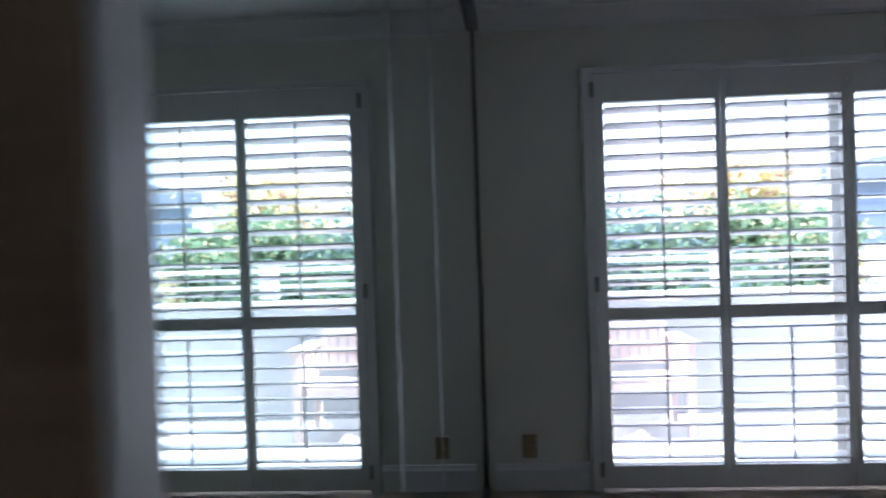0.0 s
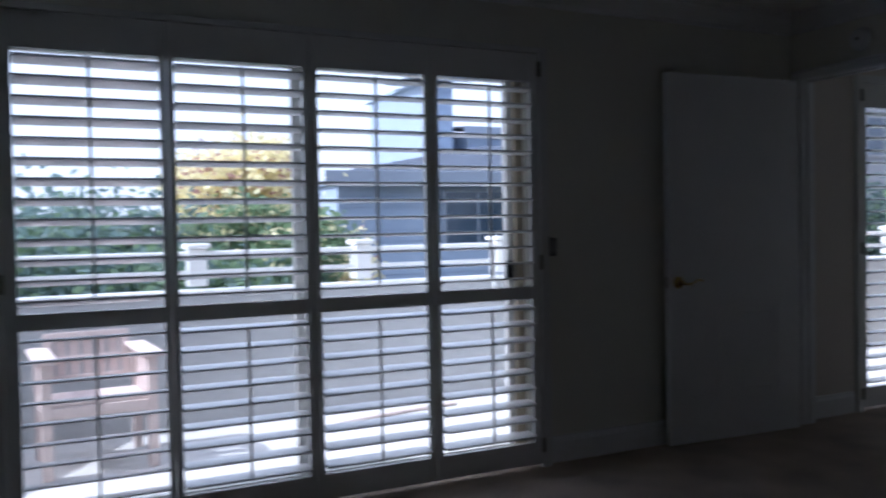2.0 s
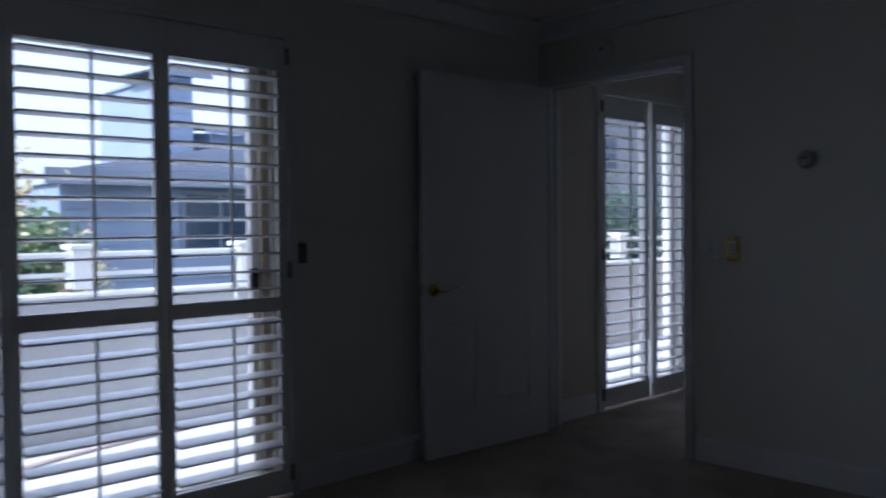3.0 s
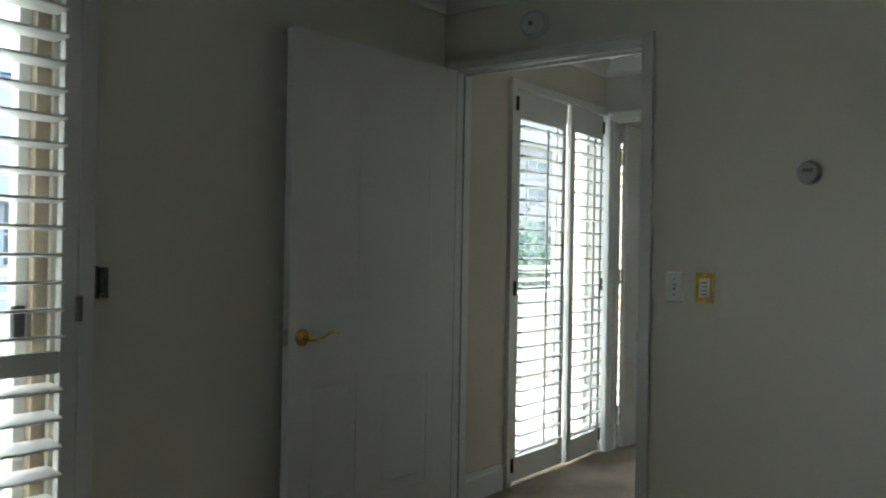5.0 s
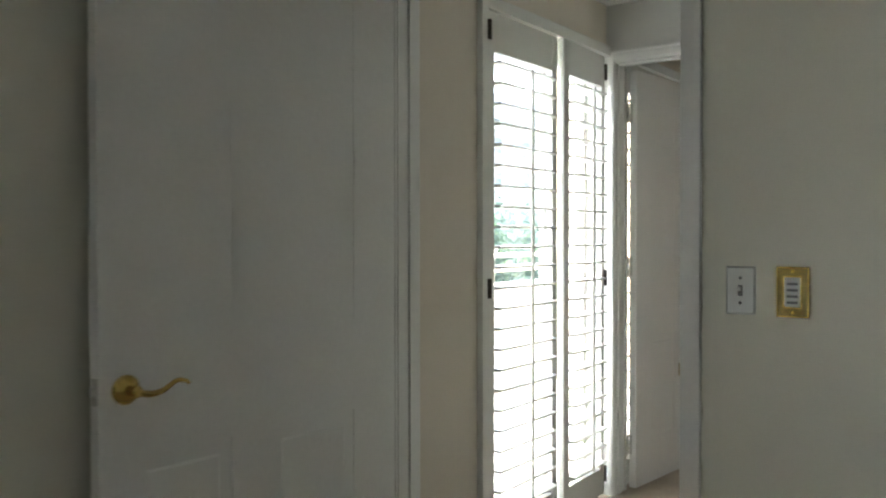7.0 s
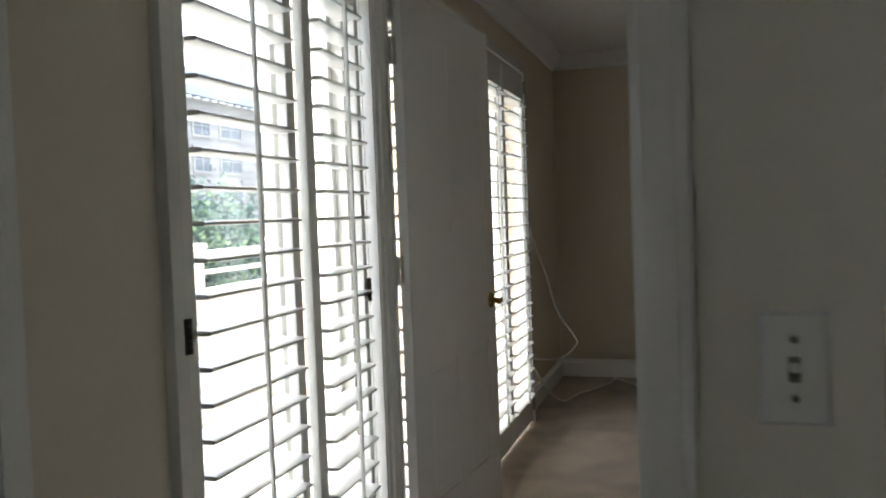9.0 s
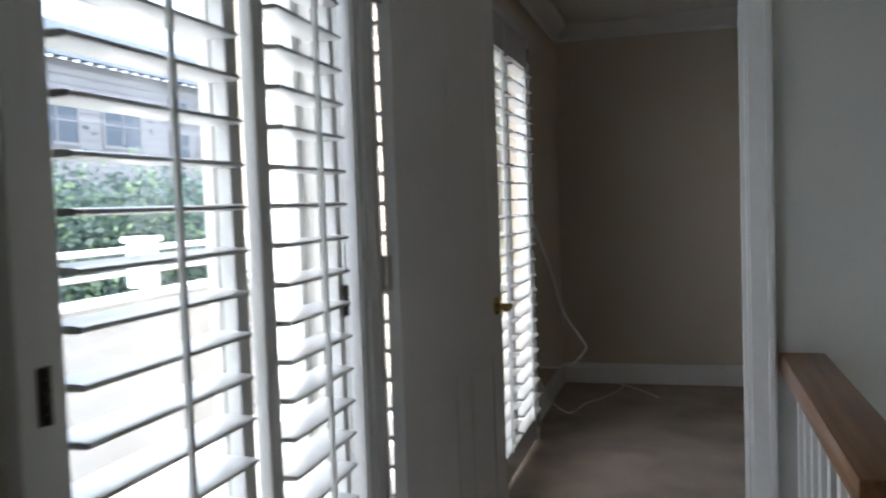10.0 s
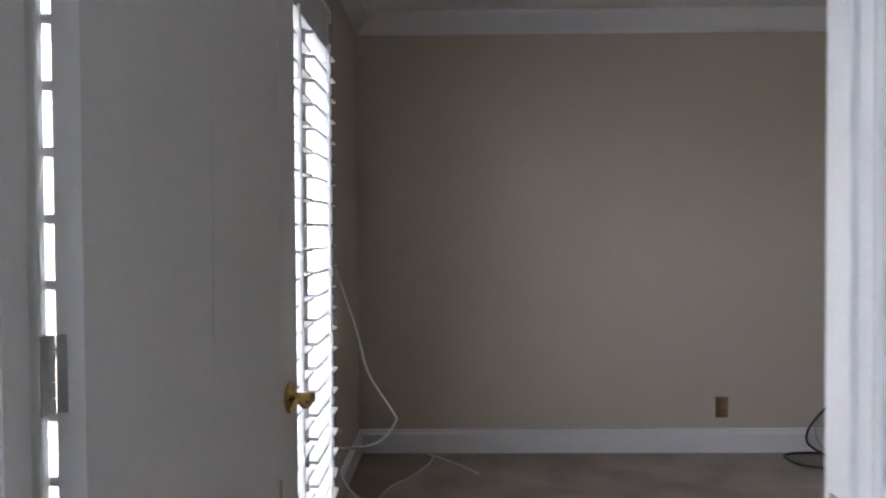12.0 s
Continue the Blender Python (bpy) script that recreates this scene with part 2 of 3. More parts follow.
# the facade, with its three openings
W1 = (0.36, 2.752)       # bedroom window opening
W2 = (5.22, 6.306)        # hall window opening
W3 = (6.425, 8.78)        # far-room window opening
HEAD = 2.10
structure("wall_north", [(WEST, YB, 0, W1[0], YO, ZC), (W1[0], YB, HEAD, W1[1], YO, ZC), (W1[1], YB, 0, RH - .002, YO, ZC)], M_WALL, "pale green-beige painted bedroom wall with a wide window opening")
structure("wall_hall_north", [(RH, YH, 0, W2[0], YO, ZC), (W2[0], YH, HEAD, W2[1], YO, ZC)], M_LANDING, "beige painted landing wall with a tall window opening")
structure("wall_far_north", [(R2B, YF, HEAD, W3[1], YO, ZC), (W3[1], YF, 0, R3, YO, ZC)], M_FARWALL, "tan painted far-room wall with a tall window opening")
D1, D2, DH = (-0.942, -0.03), (-0.905, 0.0), 2.06   # doorways: jamb faces and head
structure("wall_east", [(R, D1[1], 0, RH, YB + .02, ZC), (R, D1[0], DH, RH, D1[1], ZC), (R, BACK, 0, RH, D1[0], ZC)], M_WALL, "pale green-beige painted wall with a doorway")
structure("wall_stair_east", [(R2, D2[1], 0, R2B, YO, ZC), (R2, D2[0], DH, R2B, D2[1], ZC), (R2, -3.6, -2.7, R2B, D2[0], ZC)], M_STAIR, "grey-beige painted wall between landing and far room")
structure("wall_stair_south", [(RH, -3.7, -2.7, R2, -3.6, ZC)], M_WALL, "plain wall closing the stairwell")
structure("wall_stair_west", [(R, -3.6, -2.7, RH, -1.07, -.25)], M_WALL, "plain wall under the landing")
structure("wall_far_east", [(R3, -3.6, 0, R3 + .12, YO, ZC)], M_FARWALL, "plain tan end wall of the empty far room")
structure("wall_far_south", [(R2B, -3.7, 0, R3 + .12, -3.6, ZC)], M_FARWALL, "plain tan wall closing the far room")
structure("wall_south", [(WEST - .1, BACK - .1, 0, RH, BACK, ZC)], M_WALL, "plain bedroom wall opposite the window")
structure("wall_west", [(WEST - .1, BACK, 0, WEST, YO, ZC)], M_WALL, "plain wall behind the closet")
structure("wall_closet_head", [(MIRX - .10, -3.95, 2.375, MIRX - .012, YB, ZC)], M_WALL, "painted wall strip above the mirrored closet")

CROWN = [(0, 0), (.012, 0), (.016, .02), (.045, .05), (.075, .085), (.09, .09), (.095, .112), (0, .112)]
BASE = [(0, 0), (.016, 0), (.016, .105), (.010, .118), (.008, .132), (0, .135)]


def trims(name, runs, z, prof, label):
    bm = bmesh.new()
    for a, b, out in runs:
        moulding(bm, (*a, z), (*b, z), (*out, 0), prof)
    tagged(new(name, mesh_of(name, bm, M_TRIM)), label, "trim", kind="structure")


N, S, E, Wd = (0, 1), (0, -1), (1, 0), (-1, 0)
trims("trim_crown", [((MIRX, YB), (R, YB), S), ((R, YB), (R, BACK), Wd), ((RH, YH), (R2, YH), S), ((RH, -3.6), (RH, YH), E), ((R2, YH), (R2, -3.6), Wd),
                     ((R2B, YF), (R3, YF), S), ((R3, YF), (R3, -3.6), Wd), ((R2B, -3.6), (R2B, YF), E), ((WEST, BACK), (R, BACK), N)], ZC - .112, CROWN, "white painted crown moulding")
trims("baseboard", [((MIRX + .05, YB), (W1[0] - .005, YB), S), ((2.86, YB), (R, YB), S), ((R, D1[0] - .068), (R, BACK), Wd), ((RH, YH), (W2[0] - .045, YH), S),
                    ((W3[1] + .04, YF), (R3, YF), S), ((R3, YF), (R3, -3.6), Wd), ((R2B, -3.6), (R2B, D2[0] - .07), E), ((WEST, BACK), (R, BACK), N)], 0, BASE, "white painted baseboard")


def casing(name, x, y0, y1, face, label, far=True):
    """Door casing on the wall face at x round an opening from y0 to y1, standing out towards face (-1 or 1)."""
    bm = bmesh.new()
    for (a, b, z0, z1) in ((y0 - .051, y0, 0, DH + .051), (y1, y1 + .051, 0, DH + .051), (y0, y1, DH, DH + .051)):
        if a == y1 and not far:
            continue
        lo, hi = sorted((x, x + face * .014))
        cuboid(bm, lo, a, z0, hi, b, z1, .003)
    lo, hi = sorted((x, x + face * .018))
    cuboid(bm, lo, y0 - .051, 0, hi, y0 - .035, DH + .035, .004)
    if far:
        cuboid(bm, lo, y1 + .035, 0, hi, y1 + .051, DH + .035, .004)
    cuboid(bm, lo, y0 - .051, DH + .035, hi, y1 + (.051 if far else 0), DH + .051, .004)
    tagged(new(name, mesh_of(name, bm, M_TRIM, True)), label, "trim", kind="structure")


def jamb(name, x0, x1, y0, y1, stop):
    bm = bmesh.new()
    cuboid(bm, x0 - .004, y0 - .001, 0, x1 + .004, y0 + .004, DH, .001)
    cuboid(bm, x0 - .004, y1 - .004, 0, x1 + .004, y1 + .001, DH, .001)
    cuboid(bm, x0 - .004, y0 + .004, DH - .006, x1 + .004, y1 - .004, DH + .001, .001)
    cuboid(bm, stop, y0 + .004, 0, stop + .03, y0 + .013, DH - .006, .002)
    cuboid(bm, stop, y1 - .013, 0, stop + .03, y1 - .004, DH - .006, .002)
    cuboid(bm, stop, y0 + .013, DH - .016, stop + .03, y1 - .013, DH - .006, .002)
    tagged(new(name, mesh_of(name, bm, M_TRIM)), "white painted door jamb", "trim", kind="structure")


casing("trim_casing_bedroom", R, *D1, -1, "white painted casing round the bedroom doorway")
casing("trim_casing_hall", RH, *D1, 1, "white painted casing round the bedroom doorway, landing face")
casing("trim_casing_far", R2, *D2, -1, "white painted casing round the far-room doorway")
casing("trim_casing_far_inner", R2B, *D2, 1, "white painted casing round the far-room doorway, inner face", False)
jamb("trim_jamb_bedroom", R, RH, *D1, R + .045)
jamb("trim_jamb_far", R2, R2B, *D2, R2 + .025)

# ---------- windows behind the shutters ----------
YG = 0.185


def glass_door(name, x0, x1, stiles, label, YG=YG, sw=.036, sd=.022, paint=M_FRAME, head=.10, fw=.035):
    """A white framed glazed door set in an opening; stiles: middles of the upright members between its sides."""
    top = HEAD
    win = thing(name, label, "window", ((x0 + x1) / 2, YG, 0))
    win["kind"] = "structure"
    inv = Matrix.Translation((-(x0 + x1) / 2, -YG, 0))

    def put(nm, material, *boxes, bevel=.003):
        bm = bmesh.new()
        for b in boxes:
            cuboid(bm, *b, bevel=bevel)
        bmesh.ops.transform(bm, matrix=inv, verts=bm.verts)
        return part(nm, bm, material, win)

    put("window_frame", paint, (x0, YG - .05, 0, x0 + fw, YG + .05, top), (x1 - fw, YG - .05, 0, x1, YG + .05, top), (x0 + fw, YG - .05, top - .035, x1 - fw, YG + .05, top), (x0 + fw, YG - .05, 0, x1 - fw, YG + .05, .03))
    edges = [x0 + fw, *stiles, x1 - fw]
    for a, b in zip(edges, edges[1:]):
        f = put("sash", M_SASH, (a, YG - sd, .03, a + sw, YG + sd, top - .035), (b - sw, YG - sd, .03, b, YG + sd, top - .035),
                (a + sw, YG - sd, top - head, b - sw, YG + sd, top - .035), (a + sw, YG - sd, .03, b - sw, YG + sd, .12))
        g = put("pane", M_GLASS, (a + sw - .005, YG - .003, .115, b - sw + .005, YG + .003, top - head + .005), bevel=0)
        g.visible_shadow = False
    return win


win1 = glass_door("window_1", *W1, [1.602], "beige framed sliding glass door behind the bedroom shutters", .11, head=.152, fw=.045)
bm = bmesh.new()
tube(bm, [(1.075, .022, .90), (1.075, .05, .93), (1.075, .055, 1.0), (1.075, .05, 1.09), (1.075, .022, 1.12)], .009)
part("door_pull", bm, M_RAILW, win1, "white bowed pull handle", True)
bm = bmesh.new()
cuboid(bm, 1.10, -.045, .95, 1.135, -.022, 1.05, .004)
part("latch", bm, M_BLACK, win1, "black latch box")
glass_door("window_2", *W2, [5.885], "beige framed glazed double door behind the landing shutters", .14, .028, .012, M_SASH)
glass_door("window_3", R2B + .002, W3[1], [7.615], "beige framed glazed door behind the far-room shutters")

# ---------- shutters ----------
PITCH = 0.0765


def slat_mesh(length):
    """One louvre: a blade with a rounded, tapered section."""
    bm = bmesh.new()
    half, k = .0445, 20
    ends = []
    for x in (0, length):
        ring = []
        for i in range(k):
            a = 2 * math.pi * i / k
            c, s = math.cos(a), math.sin(a)
            ring.append(bm.verts.new((x, half * math.copysign(abs(c) ** .55, c), .0058 * math.copysign(abs(s) ** .5, s))))
        ends.append(ring)
    for i in range(k):
        bm.faces.new((ends[0][i], ends[0][(i + 1) % k], ends[1][(i + 1) % k], ends[1][i]))
    bm.faces.new(ends[0][::-1])
    bm.faces.new(ends[1])
    return mesh_of("slat", bm, M_SHUT, True)


def hinge(parent, x, y, z, h=.074, w=.011, material=M_BRONZE):
    bm = bmesh.new()
    for i in range(5):
        rod(bm, (x, y, z - h / 2 + h * i / 5 + .0008), (x, y, z - h / 2 + h * (i + 1) / 5 - .0008), .0055, n=10)
    cuboid(bm, x - w, y + .002, z - h / 2, x + w, y + .007, z + h / 2)
    part("hinge", bm, material, parent, "bronze butt hinge")


def shutter(o0, o1, e0, e1, y, zz, tilts, group, label, hinge_side=0, swing=0.0, yw=0.0, rods=True):
    """A shutter leaf: louvre openings from o0 to o1, outer edges e0 and e1, leaf middle at y; zz: pairs of opening heights; swing: degrees open about its hinge side."""
    zlo, zhi = .022, 2.0805
    px = e0 if hinge_side <= 0 else e1
    leaf = thing("shutter_panel", label, "window shutter", (px, y, zlo), group)
    leaf.matrix_basis = pose(px, y, zlo, 0, 0, swing)

    def put(nm, boxes, bevel=.003, label2=""):
        bm = bmesh.new()
        for b in boxes:
            cuboid(bm, b[0] - px, b[1], b[2] - zlo, b[3] - px, b[4], b[5] - zlo, bevel)
        return part(nm, bm, M_SHUT, leaf, label2)

    t = .0145
    put("stile", [(e0, -t, zlo, o0, t, zhi)])
    put("stile", [(o1, -t, zlo, e1, t, zhi)])
    cuts = [zlo] + [z for a, b in zz for z in (a, b)] + [zhi]
    for a, b in zip(cuts[::2], cuts[1::2]):
        put("rail", [(o0, -t + .001, a, o1, t - .001, b)])
    me = slat_mesh(o1 - o0 - .004)
    for (a, b), tilt in zip(zz, tilts):
        n = round((b - a) / PITCH)
        step = (b - a) / n
        for i in range(n):
            s = new("slat", me)
            s.parent = leaf
            s.matrix_basis = pose(o0 + .002 - px, 0, a + step * (i + .5) - zlo, tilt + random.uniform(-1.2, 1.2), 0, 0)
        if rods:
            bm = bmesh.new()
            xm = (o0 + o1) / 2 - px
            dz = -math.sin(radians(tilt)) * .047
            cuboid(bm, xm - .0055, -.056, a + .035 - zlo + dz, xm + .0055, -.046, b - .03 - zlo + dz, .002)
            part("tilt_rod", bm, M_SHUT, leaf)
    if hinge_side:
        hx = (e0 - .004 if hinge_side < 0 else e1 + .004) - px
        for z in (.115, 1.04, 2.005):
            hinge(leaf, hx, -.030 if group == G2 and hinge_side < 0 else -t - .005, z - zlo, w=.011, material=M_BRONZE if group == G2 else M_HINGE)
    return leaf


def shutter_frame(name, x0, x1, y0, y1, posts, side, label, cap=.035, deep=0.0):
    bm = bmesh.new()
    up = HEAD + cap
    cuboid(bm, x0, y0, 0, x0 + side[0], y1, up, .004)
    cuboid(bm, x1 - side[1], y0 + deep, 0, x1, y1 + deep, up, .004)
    cuboid(bm, x0 + side[0], y0, HEAD - .0145, x1 - side[1], y1, up, .004)
    for p in posts:
        cuboid(bm, p - .007, y0 - .012, .022, p + .007, y0 + .004, 2.08, .003)
    ob = tagged(new(name, mesh_of(name, bm, M_SHUT)), label, "window trim", kind="structure")
    return ob


G1, G2, G3 = "bedroom shutters", "landing shutters", "far-room shutters"
ZZ2 = [(SHZ[0], SHZ[1]), (SHZ[2], SHZ[3])]
ZZ1 = [(SHZ[0] + .012, SHZ[3] - .006)]
shutter_frame("trim_shutter_frame_bedroom", .345, 2.858, -.012, YB, [1.621], (.051, .052), "white painted frame round the bedroom shutters", .013)
for o0, o1, e0, e1, side, up, low in ((.450, .988, .398, 1.013, -1, -16, -5), (1.045, 1.587, 1.016, 1.617, 0, -11, 6), (1.654, 2.175, 1.625, 2.208, 0, -4, 9), (2.245, 2.753, 2.211, 2.804, 1, -5, 9)):
    shutter(o0, o1, e0, e1, .004, ZZ2, (low, up), G1, "white painted plantation shutter with open louvres and a middle rail", side)
shutter_frame("trim_shutter_frame_hall", 5.192, 6.308, .014, YH, [], (.043, .012), "white painted frame round the landing shutters", deep=.042)
shutter(5.287, 5.742, 5.238, 5.786, .038, ZZ1, (1.0,), G2, "tall white plantation shutter with open louvres", -1)
shutter(5.868, 6.218, 5.814, 6.251, .038, ZZ1, (1.0,), G2, "tall white plantation shutter standing slightly ajar", 1, 2.2)
shutter_frame("trim_shutter_frame_far", 6.413, 8.785, -.014, YF, [], (.012, .05), "white painted frame round the far-room shutters")
for k in range(4):
    b = 8.693 - .553 * (3 - k)
    a = b - .485 if k else 6.446
    shutter(a, b, a - (.034 if k else .019), b + .032, .006, ZZ1, (2.0,), G3, "tall white plantation shutter with open louvres", (0, 0, 0, 1)[k])

# ---------- doors ----------
def lever(parent, x, y, z, way, out):
    """A lever handle on the face at y: a turned rose and a wavy lever that runs the given way along x."""
    bm = bmesh.new()
    face = Matrix.Translation((x, y, z)) @ Matrix.Rotation(radians(90 * (1 if out < 0 else -1)), 4, "X")
    lathe(bm, [(.033, 0), (.033, .004), (.029, .009), (.018, .012), (.012, .016), (.011, .045), (.013, .05), (.009, .056)], face, 28)
    rose = part("door_handle", bm, M_BRASS, parent, "polished brass lever handle", True)
    bm = bmesh.new()
    tube(bm, [(x, y + out * .048, z), (x + way * .03, y + out * .05, z - .008), (x + way * .062, y + out * .05, z - .004), (x + way * .095, y + out * .048, z + .012), (x + way * .12, y + out * .046, z + .010), (x + way * .132, y + out * .044, z + .002)],
         lambda t: .0085 * (1 - .55 * t))
    part("lever", bm, M_BRASS, rose, "polished brass lever", True)


def panel_door(name, label, width, panels, at, turn, lever_way, hinges_at):
    """A painted four-panel door leaf along +x from its hinge edge; its faces at y = -0.0175 and 0.0175."""
    top, t = 2.035, .0175
    leaf = thing(name, label, "door", at)
    leaf["kind"] = "structure"
    leaf.matrix_basis = pose(*at, 0, 0, turn)
    bm = bmesh.new()
    xs = sorted({0, width, *[v for p in panels for v in p[:2]]})
    zs = sorted({.012, top, *[v for p in panels for v in p[2:]]})
    for a, b in zip(xs, xs[1:]):
        for c, d in zip(zs, zs[1:]):
            hole = any(p[0] <= a and b <= p[1] and p[2] <= c and d <= p[3] for p in panels)
            if not hole:
                cuboid(bm, a, -t, c, b, t, d)
    bmesh.ops.remove_doubles(bm, verts=bm.verts, dist=.0001)
    part("slab", bm, M_DOOR, leaf)
    for a, b, c, d in panels:
        bm = bmesh.new()
        deep = .0145 if d < 1 else .0168
        cuboid(bm, a, -deep, c, b, deep, d)
        for s in (-1, 1):
            g = bmesh.ops.create_cube(bm, size=1, matrix=Matrix.Translation(((a + b) / 2, s * (deep - .0003), (c + d) / 2)) @ Matrix.Diagonal((b - a - .05, (.0174 - deep) * 1.6, d - c - .05, 1)))
            for v in g["verts"]:
                if (v.co.y > 0) == (s > 0) and abs(v.co.y) > deep - .0003:
                    v.co.x += .016 if v.co.x < (a + b) / 2 else -.016
                    v.co.z += .016 if v.co.z < (c + d) / 2 else -.016
        part("panel", bm, M_DOOR, leaf)
    lx = width - .062
    lever(leaf, lx, -t, .90, -lever_way, -1)
    lever(leaf, lx, t, .90, -lever_way, 1)
    bm = bmesh.new()
    cuboid(bm, width - .001, -.0125, .872, width + .0018, .0125, .93, .0006)
    cuboid(bm, width, -.006, .892, width + .010, .006, .91, .002)
    part("latch_plate", bm, M_STEEL, leaf, "worn metal latch plate")
    for z in (.22, 1.09, 1.83):
        bm = bmesh.new()
        for i in range(5):
            rod(bm, (-.008, hinges_at * (t + .004), z - .046 + .0185 * i), (-.008, hinges_at * (t + .004), z - .046 + .0185 * i + .0172), .0068, n=12)
        lo, hi = sorted((hinges_at * (t - .014), hinges_at * (t - .001)))
        cuboid(bm, -.0015, lo, z - .046, .0005, hi, z + .046)
        cuboid(bm, -.030, min(hinges_at * (t + .0005), hinges_at * (t + .003)), z - .046, -.006, max(hinges_at * (t + .0005), hinges_at * (t + .003)), z + .046)
        part("hinge", bm, M_STEEL, leaf, "worn metal butt hinge", True)
    return leaf


P1 = [(.172, .470, .24, .745), (.592, .862, .24, .745), (.172, .470, 1.0, 1.90), (.592, .862, 1.0, 1.90)]
# the bedroom door: hinge edge at the doorway, folded back along the window wall; local +x runs west, so it is turned by half a turn
panel_door("door_1", "white painted panel door standing open by the window wall", .938, P1, (4.533, -.085, 0), 180 - 3.0, 1, -1)
panel_door("door_2", "white painted panel door standing open into the far room", .875, [(.13, .40, .24, .74), (.50, .76, .24, .74), (.13, .40, 1.0, 1.90), (.50, .76, 1.0, 1.90)], (6.444, -.036, 0), -5.55, 1, 1)
bm = bmesh.new()
cuboid(bm, R2 + .058, D2[0] + .004, .905, R2 + .088, D2[0] + .0055, .962, .0004)
tagged(new("strike_plate", mesh_of("strike_plate", bm, M_DULLBRASS)), "brass strike plate let into the white jamb", "strike plate", "strike plates")
bm = bmesh.new()
cuboid(bm, R + .008, D1[0] + .004, .872, R + .038, D1[0] + .0056, .930, .0004)
cuboid(bm, R - .006, D1[0] + .004, .885, R + .008, D1[0] + .0056, .917, .0004)
tagged(new("strike_plate", mesh_of("strike_plate", bm, M_BRASS)), "bright brass strike plate let into the bedroom door jamb", "strike plate", "strike plates")

# ---------- mirrored closet ----------
def mirror_door(y0, y1, dx, label):
    d = thing("mirror_door", label, "closet door", (MIRX + dx, (y0 + y1) / 2, .03), "sliding mirror doors")
    h, L = 2.30, (y1 - y0) / 2
    bm = bmesh.new()
    cuboid(bm, -.007, -L + .0023, .006, 0, L - .0023, h - .006)
    part("mirror", bm, M_MIRROR, d)
    for s in (-1, 1):
        bm = bmesh.new()
        cuboid(bm, -.010, s * L - .0022, 0, .0008, s * L + .0022, h, .0004)
        part("edge_trim", bm, M_CHROME, d, "thin bright metal edge trim")
    for z in (0, h):
        bm = bmesh.new()
        cuboid(bm, -.012, -L + .006, z - .005, .003, L - .006, z + .005, .001)
        part("edge_rail", bm, M_CHROME, d)
    return d


mirror_door(-3.948, -3.0825, 0.0, "mirrored sliding closet door with slim metal trim")
mirror_door(-3.0775, -2.4225, 0.0, "narrow mirrored sliding closet door with slim metal trim")
mirror_door(-2.4175, YB - .025, 0.0, "wide mirrored sliding closet door with slim metal trim")
structure("trim_closet_track", [(MIRX - .06, -3.95, 2.335, MIRX + .03, YB, 2.375), (MIRX - .05, -3.95, .0, MIRX + .02, YB, .018)], M_CHANNEL, "grey bronze sliding door track")
structure("trim_closet_jamb", [(MIRX - .06, YB - .022, .018, MIRX + .010, YB, 2.335)], M_CHANNEL, "grey bronze upright channel in the closet corner")
structure("trim_closet_end", [(MIRX - .03, -3.996, 0, MIRX + .024, -3.951, 2.375)], M_DOOR, "white painted end post of the mirrored closet", .004)
structure("wall_closet_end", [(WEST, -4.003, 0, MIRX + .0195, -3.996, ZC), (WEST, -3.996, 0, MIRX - .03, -3.96, ZC)], M_BROWN, "dark brown stained wood at the closet end")

# ---------- wall fittings ----------
def wall_plate(name, label, category, at, face, size, material, detail):
    """A small bevelled plate; local x along the wall, -y out of it. detail(parent) adds its parts."""
    t = thing(name, label, category, at)
    t.matrix_basis = pose(*at, 0, 0, face)
    w, h = size
    bm = bmesh.new()
    g = bmesh.ops.create_cube(bm, size=1, matrix=Matrix.Translation((0, -.003, 0)) @ Matrix.Diagonal((w, .006, h, 1)))
    for v in g["verts"]:
        if v.co.y < -.003:
            v.co.x *= 1 - .009 / w
            v.co.z *= 1 - .009 / h
    part("cover_plate", bm, material, t)
    detail(t)
    return t


def screw(t, x, z, material):
    bm = bmesh.new()
    lathe(bm, [(.0036, 0), (.0036, .001), (.002, .0018)], Matrix.Translation((x, -.0058, z)) @ Matrix.Rotation(radians(90), 4, "X"), 12)
    part("screw", bm, material, t)


def toggle(t):
    screw(t, 0, .030, M_GREY)
    screw(t, 0, -.030, M_BLACK)
    bm = bmesh.new()
    cuboid(bm, -.0055, -.0065, -.013, .0055, -.0055, .013)
    part("slot", bm, M_GREY, t, "grey toggle slot")
    bm = bmesh.new()
    cuboid(bm, -.0042, -.0155, -.006, .0042, -.006, .004, .0012, Matrix.Rotation(radians(-18), 4, "X"))
    part("toggle", bm, M_PLATE, t)


